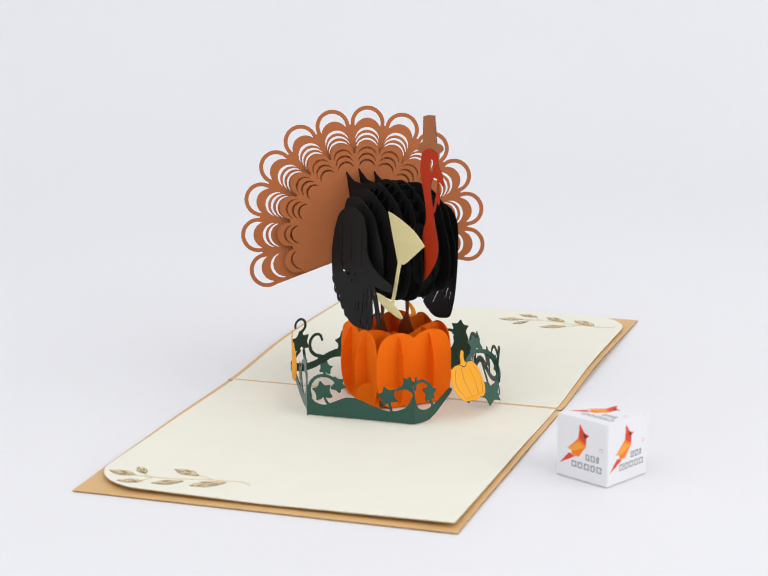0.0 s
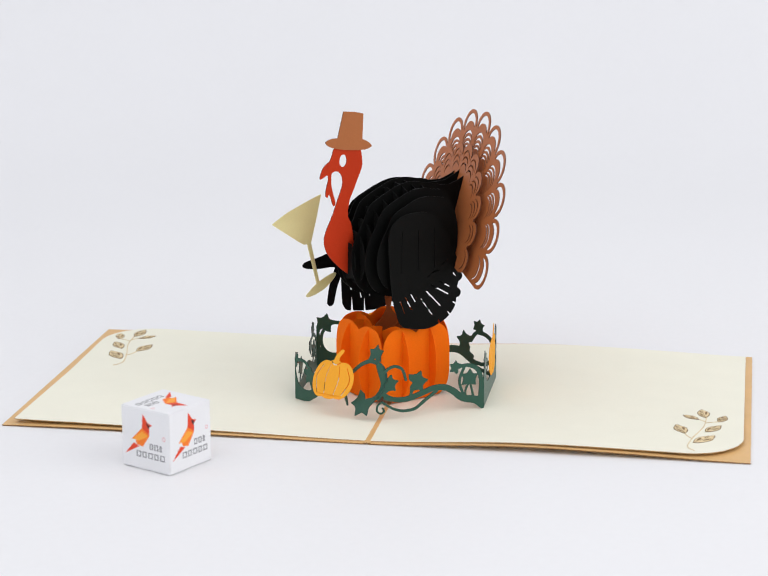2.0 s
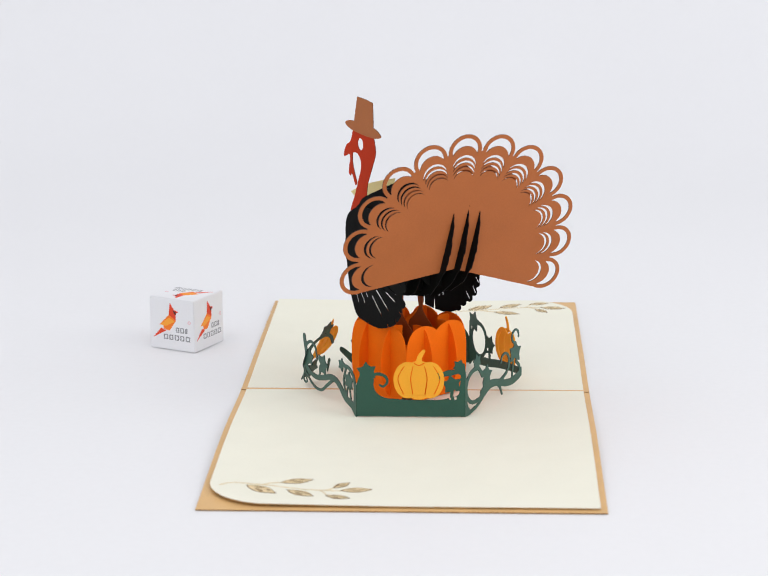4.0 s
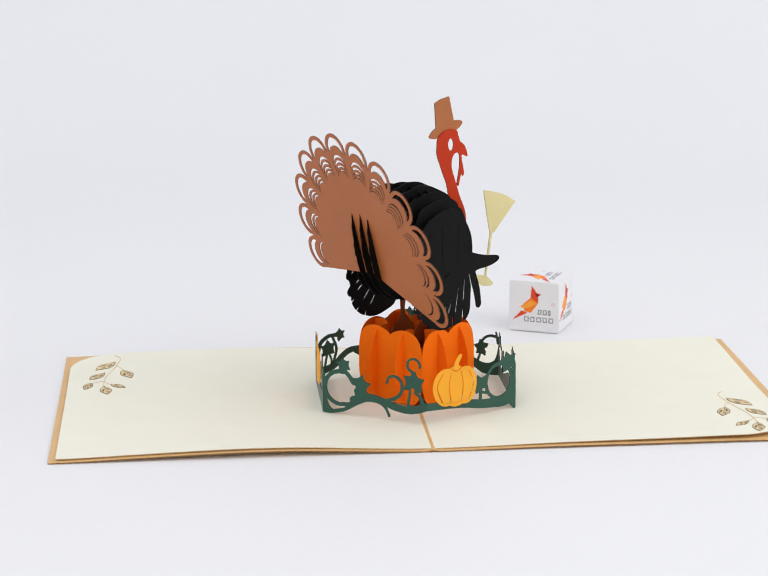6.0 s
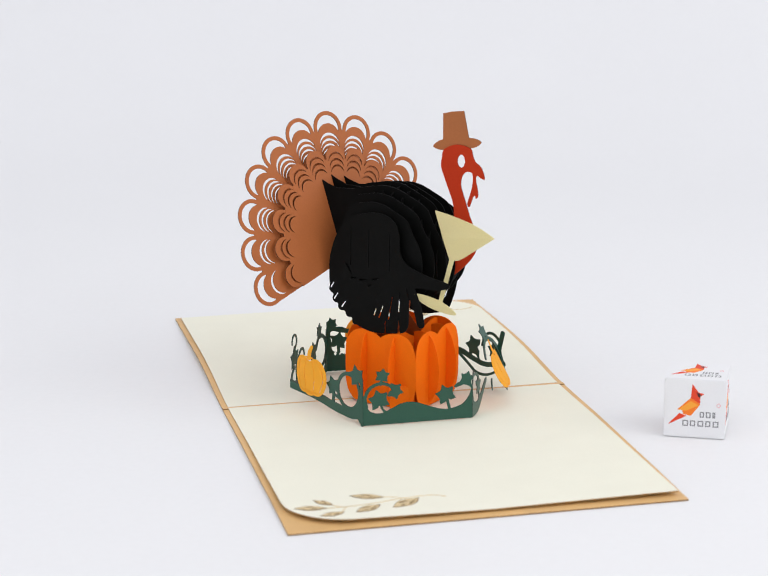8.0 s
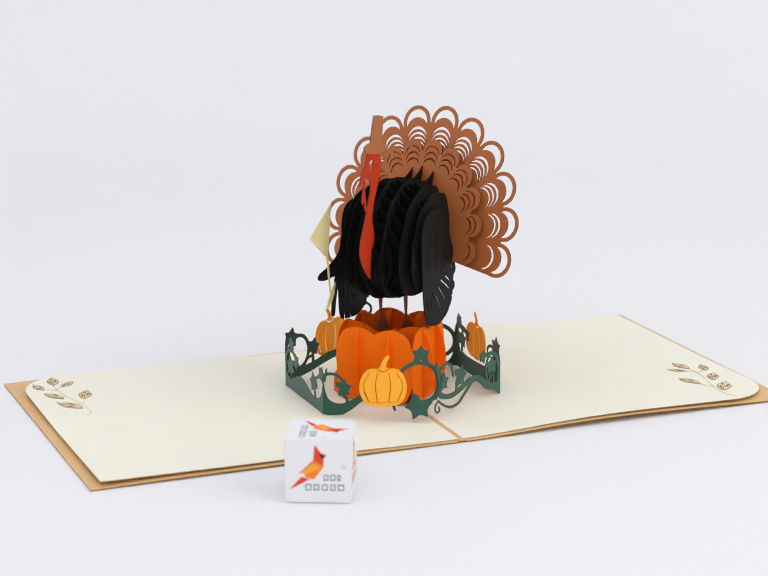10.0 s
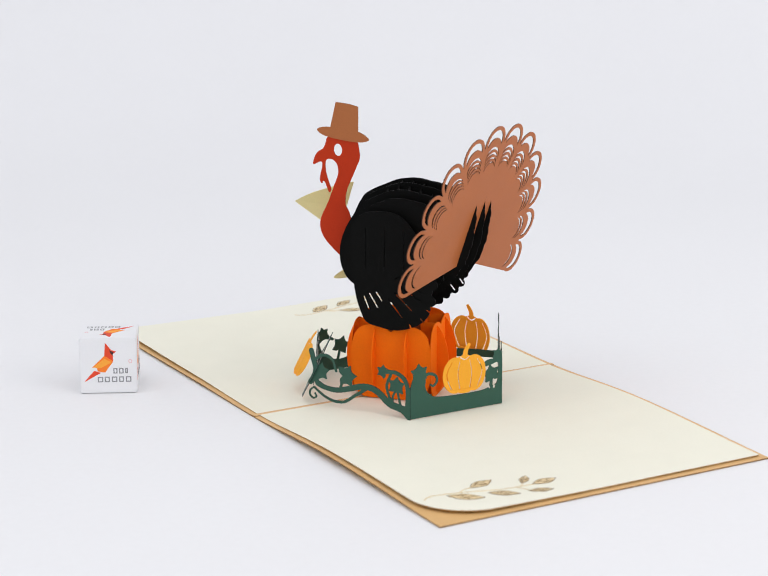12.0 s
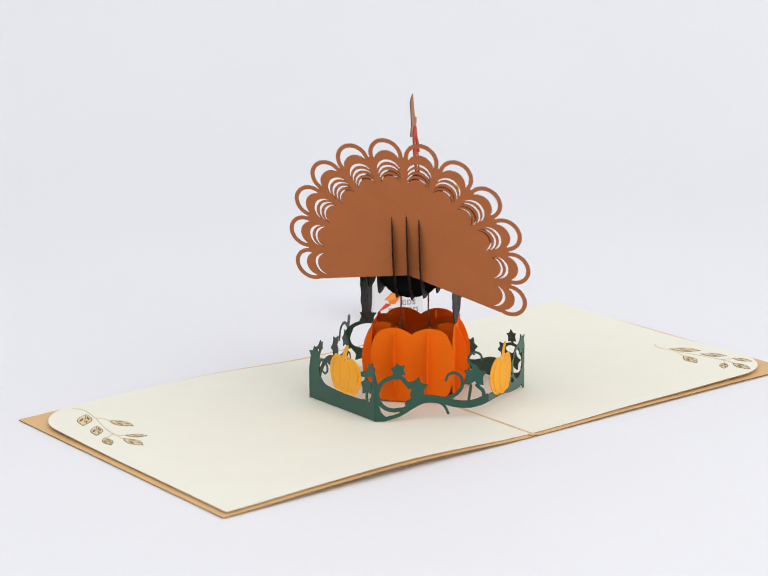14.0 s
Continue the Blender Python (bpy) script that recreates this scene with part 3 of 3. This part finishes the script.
def small_pumpkin(cx, cz, w, h):
    f = join(disc(cx, cz, w * 0.36, h / 2), disc(cx - w * 0.22, cz, w * 0.28, h * 0.47), disc(cx + w * 0.22, cz, w * 0.28, h * 0.47), stroke([(cx, cz + h * 0.45), (cx + 0.4, cz + h * 0.6), (cx + 2.0, cz + h * 0.75)], 2.6, 1.5))
    ribs = [stroke([(cx + k * w * 0.8, cz + h * 0.36), (cx + k * w * 1.15, cz + 0.5), (cx + k * w * 0.85, cz - h * 0.36)], 0.3, 0.5) for k in (-0.36, -0.14, 0.14, 0.36)]
    ribs.append(stroke([(cx - 2.2, cz + h * 0.45), (cx, cz + h * 0.38), (cx + 2.4, cz + h * 0.45)], 0.45))
    return cut(f, *ribs), (cx - w, cz - h, cx + w, cz + h)


def panel(a, b, fields, holes=(), pumpkins=(), square=False, clip=(1, 1), label="dark teal paper vine panel with ivy leaves"):
    global fence
    A, B = Vector((*CORNERS[a], 0)), Vector((*CORNERS[b], 0))
    m = frame_of(A + Vector((0, 0, 1.6)), B - A, UP)
    f = join(*fields)
    if holes:
        f = cut(f, *holes)
    if square:
        f = both(f, poly([(0, 0), ((B - A).length, 0), ((B - A).length, 40), (0, 40)]))
    else:
        f = both(f, poly([(-30 if not clip[0] else 0, -9), (80 if not clip[1] else (B - A).length, -9), (80 if not clip[1] else (B - A).length, 60), (-30 if not clip[0] else 0, 60)]))
    me = paper("fence_panel", f, (-15, -3, 56, 38), 0.35, 0.25, 0.025)
    if fence is None:
        fence = part("vine_fence", me, GREEN, card, m, label)
        panel.inv = m.inverted()
    else:
        part("fence_panel", me, GREEN, fence, panel.inv @ m)
    for cx, cz, w, h, twist, curl, lean in pumpkins:
        g, box = small_pumpkin(cx, cz, w, h)
        part("small_pumpkin", paper("small_pumpkin", g, box, 0.3, 0.22, 0.02, bend=lambda x, y: -curl * (x - cx) ** 2), YELLOW, fence, (panel.inv @ m) @ pose(cx * MM, 0, 0.0009 + abs(twist) * 0.00012) @ pose(0, 0, 0, 0, twist, 0) @ pose(0, (cz + h * 0.4) * MM, 0, lean, 0, 0) @ pose(-cx * MM, -(cz + h * 0.4) * MM, 0), "yellow-orange paper pumpkin with cut ribs")


def length(a, b):
    return (Vector(CORNERS[a]) - Vector(CORNERS[b])).length


L = length("wn", "ws")
panel("wn", "ws", [
    strip([(0, 0), (L, 0)], [(L, 14.5), (46.7, 11.6), (45.2, 8.6), (42.6, 6.1), (37.6, 4.7), (33.5, 5.0), (28.3, 6.7), (22.1, 8.8), (17, 8.7), (11.8, 6.5), (7.6, 4.9), (3.4, 5.8), (1.2, 9), (0, 14)]),
    arc(7.7, 11.0, 6.9, 205, 5, 1.5, 1.2), ivy(7.0, 10.2, 5.4, 105), stroke([(7.6, 9), (8.4, 6.6), (10, 5)], 1.0), ivy(8.3, 20.9, 3.7, 80), stroke([(7.6, 17.6), (8.2, 20)], 1.3), ivy(13.4, 14.4, 4.3, -15),
    ivy(36.0, 10.6, 5.2, 110), stroke([(36.2, 10), (37.6, 4.4)], 1.2), ivy(45.0, 17.2, 3.7, 75), arc(43.4, 10.6, 5.0, -70, 130, 1.3), stroke([(40.4, 14.6), (43, 15.4), (45.4, 16.6)], 1.3)], square=True)
L = length("ws", "s")
panel("ws", "s", [
    strip([(0, 0), (4, -0.2)], [(8.4, 0.3), (12.5, 2.9), (16.7, 6.6), (21, 10.5), (20, 12), (16, 9.6), (12.6, 7.2), (7.4, 5.1), (3.0, 6.2), (1.0, 9.6), (0, 16)]),
    arc(3.4, 12.5, 5.7, 180, 0, 1.4, 1.1), ivy(8.2, 12.0, 4.5, 15), stroke([(8.6, 11), (10.4, 6)], 1.1), stroke([(0.5, 15), (1.4, 20)], 1.2, 0.8),
    stroke([(29.6, 8), (30.9, 3.4)], 1.8, 0.9, False)],
    pumpkins=[(26.2, 14.2, 20, 17, 10, 0.012, -27)])
L = length("s", "es")
panel("s", "es", [
    stroke([(0.6, 24), (1.5, 20.5), (2.6, 16), (1.6, 12), (0, 10)], 2.4), ivy(4.9, 15.2, 4.8, 15),
    stroke([(2.4, 20.2), (5.4, 22.4), (8.6, 22.7), (11.4, 20.8), (12.8, 16.4)], 1.4, 1.1), ivy(17.4, 14.9, 5.8, 5), stroke([(16.5, 13), (14.5, 8.6)], 1.1), stroke([(1.8, 13), (3.4, 10.4), (6.6, 8.6)], 2.0),
    stroke([(3.4, 9.6), (7, 8.4), (12.7, 7.9), (18.9, 9.3), (25.2, 11.2), (30.4, 11.1), (34.6, 9.0), (38.7, 5.6), (43.9, 4.2), (L, 3.0)], 2.0, 3.4),
    stroke([(1.8, 7.8), (4.5, 5.8), (7.4, 4.1), (11.6, 2.8), (16.8, 3.2), (21, 6), (27, 10)], 0.9, 1.5), stroke([(1.8, 7.8), (-0.1, 6.4), (-0.4, 4.2), (1.2, 2.8), (2.8, 3.6), (2.2, 5.0)], 0.8),
    ivy(36.0, 19.2, 3.5, 150), stroke([(36, 19), (39.5, 19.7), (42.9, 19.3), (46.4, 16.8), (47.8, 11.5), (47.4, 5)], 1.5, 2.2), stroke([(39.6, 18.6), (37.6, 13.5), (38.6, 8.8), (40.4, 5.4)], 1.2), ivy(42.2, 13.4, 4.8, 85), stroke([(42, 12), (40.4, 8.6), (40.6, 5)], 0.9), stroke([(42.6, 12), (44.2, 5)], 1.0),
    strip([(L - 2.4, 0.6), (L, -1.4)], [(L, 14), (L - 1.6, 10), (L - 2.2, 5), (L - 6, 3.6)])], clip=(0, 1))
# the spray that hangs by the pumpkin's arm and leans in over the corner
A = Vector((*CORNERS["ws"], 0))
EX = (Vector((*CORNERS["s"], 0)) - A).normalized()
OUT = EX.cross(UP)
spray = join(stroke([(31.0, 19), (34.5, 23), (39, 25.4), (44, 25), (48, 22.5), (50, 19)], 1.5, 2.2), ivy(40.9, 28.4, 4.8, 95), stroke([(48, 22.5), (49.4, 16), (47.6, 11), (43, 8.4)], 2.2, 1.8), ivy(41.6, 7.6, 6.9, 250))
part("vine_spray", paper("vine_spray", spray, (26, -4, 56, 37), 0.35, 0.25, 0.025), GREEN, fence, panel.inv @ frame_of(A + Vector((0, 0, 1.6)) + OUT * 5.0, EX, UP - OUT * 0.478), "dark teal paper ivy spray leaning inward")
L = length("es", "en")
panel("es", "en", [
    strip([(0, 0), (L, 0)], [(L, 23), (L - 1.2, 22), (L - 2, 15), (L - 2.6, 10), (41, 8.8), (36, 7.5), (28, 7.3), (20, 7.5), (13.3, 8.0), (10.4, 8.9), (8.3, 10.8), (7.2, 13.5), (7.4, 16.4), (5, 18.4), (1.6, 18), (0, 14)]),
    ivy(4.4, 19.2, 5.0, 95), stroke([(7, 18.4), (10, 18.7), (12.6, 17.2), (13, 14.9), (11.4, 13.2), (9.9, 13.8)], 1.4, 0.8), stroke([(34, 18.2), (40, 19.2), (L, 21.2)], 1.8, 2.4), ivy(40.6, 13.6, 5.0, 100), stroke([(40.6, 12), (40.2, 7)], 1.4),
    arc(40.6, 13.6, 6.6, 15, 165, 1.2), ivy(43.6, 22.2, 3.3, 75)],
    holes=[stroke([(39.2, 8.9), (39.8, 7.8)], 0.7), disc(42.0, 8.2, 0.6, 0.8)], pumpkins=[(26.5, 16.3, 21.5, 17, 0, 0.004, 0)], square=True)
L = length("en", "n")
panel("en", "n", [
    strip([(0, 0), (4.6, 0)], [(5.2, 1.2), (2.6, 4), (1.5, 9), (1.2, 16), (0.4, 20), (0, 20)]), stroke([(0, 0.9), (4, 0.8), (10.4, 2.4), (16, 5.6), (21, 7.8), (26.3, 7.6), (29.5, 5.6), (31.3, 2.2)], 1.8, 1.1),
    arc(8.3, 11.7, 7.3, 80, 285, 1.9, 1.7), stroke([(9.6, 4.6), (13, 5.0), (17, 8)], 1.7, 2.4), ivy(10.0, 21.6, 3.9, 100), stroke([(9.8, 20), (12.4, 17.6), (14.4, 14.6)], 1.8), ivy(17.2, 13.6, 5.7, 15), stroke([(17, 12), (18, 8)], 1.4),
    stroke([(14, 7.2), (19, 9.3), (24, 9.2), (29, 8), (34, 6.4), (40, 5.8), (45, 6.8), (L, 8.4)], 2.6, 3.6),
    stroke([(30.2, 16.6), (31.4, 19.2), (34.4, 19.8), (37, 17.6), (37.2, 14), (35, 10.8), (30, 8.6)], 1.0, 1.7), ivy(42.6, 17.4, 6.0, 85), arc(42.7, 25.6, 2.9, 255, -60 + 45, 1.2, 0.9), stroke([(42.6, 18), (42.0, 22.8)], 1.2), stroke([(43.5, 14), (46.4, 11), (46, 7)], 1.5), stroke([(41, 14), (40, 7)], 1.2)])
L = length("n", "wn")
panel("n", "wn", [
    stroke([(0, 8), (6, 7.6), (14, 7), (22, 5.9), (28, 4.7), (34, 4), (40, 3.6), (45, 4.6)], 3.2, 4.4), strip([(L - 3.4, 2.4), (L, -1.6)], [(L, 20), (L - 1.3, 18), (L - 2, 8), (L - 6, 4)]),
    ring(38.2, 13.2, 6.8, 1.5, 7.6), stroke([(46.4, 19), (46.9, 12), (44.4, 7), (40, 4.8)], 1.4, 2.0), ivy(43.4, 20.2, 5.6, 105), ivy(28.4, 13.0, 5.0, 110), stroke([(28.6, 12), (28.2, 5)], 1.5), stroke([(29.6, 9.6), (33, 8.6)], 1.2),
    stroke([(L - 0.9, 17), (L - 2.6, 22.5)], 1.3, 0.8)],
    pumpkins=[(14.5, 15.2, 21.5, 17.5, -5, 0.01, 0)])

# ---- the little white box with its printed marks ----
SIDE = 25.2
box = new("paper_box")
tagged(box, "small white cardboard cube printed with an orange bird mark", "box")
BOX_AT, BOX_TURN = (-78.9 * MM, -106.6 * MM), 63.8


def box_body():
    bm = bmesh.new()
    bmesh.ops.create_cube(bm, size=SIDE * MM)
    bmesh.ops.translate(bm, verts=bm.verts, vec=(0, 0, SIDE / 2 * MM))
    bmesh.ops.bevel(bm, geom=bm.edges[:], offset=0.4 * MM, segments=2, affect="EDGES")
    return part("body", bm, BOXWHITE, box)


box_body()


def print_shapes():
    """The meshes of the print on one face: bird facets, rows of plain bars and a small ring."""
    k = SIDE / 25.2
    tri = lambda *p: poly([(x * k, y * k) for x, y in p])
    room = (-14, -14, 14, 14)
    out = [("bird_mark", tri((-7.2, -0.8), (-1.6, 4.6), (2.2, 5.2), (2.2, 1.8), (-1.4, -3.1), (-4.6, -2.6), (-5.2, -0.6)), 0.06, BIRDORANGE),
           ("bird_head", tri((-1.1, 10.6), (1.4, 7.2), (3.8, 6.5), (2.3, 5.4), (2.2, 2.2), (-1.6, 4.6)), 0.08, BIRDRED),
           ("bird_tail", tri((-10.9, -7.4), (-6.2, -2.2), (-3.2, -3.2)), 0.08, BIRDRED),
           ("bird_wing", tri((-6.8, -0.7), (-1.6, 3.2), (1.6, 1.6), (-3.4, -1.0)), 0.09, BIRDYELLOW),
           ("bird_face", tri((0.6, 7.3), (2.6, 6.2), (2.1, 4.6), (1.2, 5.6)), 0.1, MASK)]
    rows = (((2.2, 4.0), (4.7, 6.7), (7.4, 8.6)), -2.4), (((-4.8, -2.4), (-1.7, 0.5), (1.4, 3.8), (4.6, 6.7), (7.6, 10.0)), -6.3)
    for spans, y in rows:
        for p, q in spans:
            x, w = (p + q) / 2, q - p
            out.append(("print_bar", cut(disc4(x, y, w, 2.5), disc4(x, y, w - 1.0, 1.6)), 0.07, INK))
    out.append(("print_ring", ring(9.8, 1.9, 0.7, 0.35), 0.07, PINK))
    return [(n, paper(n, f, room, d, 0.14, 0.015), mat) for n, f, d, mat in out]


def disc4(x, y, w, h):
    """An upright rectangle about a centre."""
    return lambda u, v: np.maximum(np.abs(u - x) - w / 2, np.abs(v - y) - h / 2)


PRINT = print_shapes()


def mark(m):
    """The print on one face, in its local xy plane."""
    bird = None
    for name, me, mat in PRINT:
        if name.startswith("bird") and bird:
            part(name, me, mat, bird)
        else:
            ob = part(name, me, mat, box, m, "orange faceted bird print" if name == "bird_mark" else "")
            bird = bird or ob


for i in range(4):
    mark(pose(0, 0, 0, 0, 0, 90 * i) @ pose(0, -SIDE / 2 * MM, SIDE / 2 * MM, 90, 0, 0))
mark(pose(0, 0, SIDE * MM, 0, 0, 180))


def motions():
    times = [i * 0.25 for i in range(57)]
    walk(card, [(t, pose(0, 0, 0, 0, 0, turn(t))) for t in times])
    rows = []
    for t in times:
        a = radians(turn(t))
        x, y = BOX_AT
        rows.append((t, pose(x * math.cos(a) - y * math.sin(a), x * math.sin(a) + y * math.cos(a), 0.0002, 0, 0, turn(t) + BOX_TURN)))
    walk(box, rows)


motions()
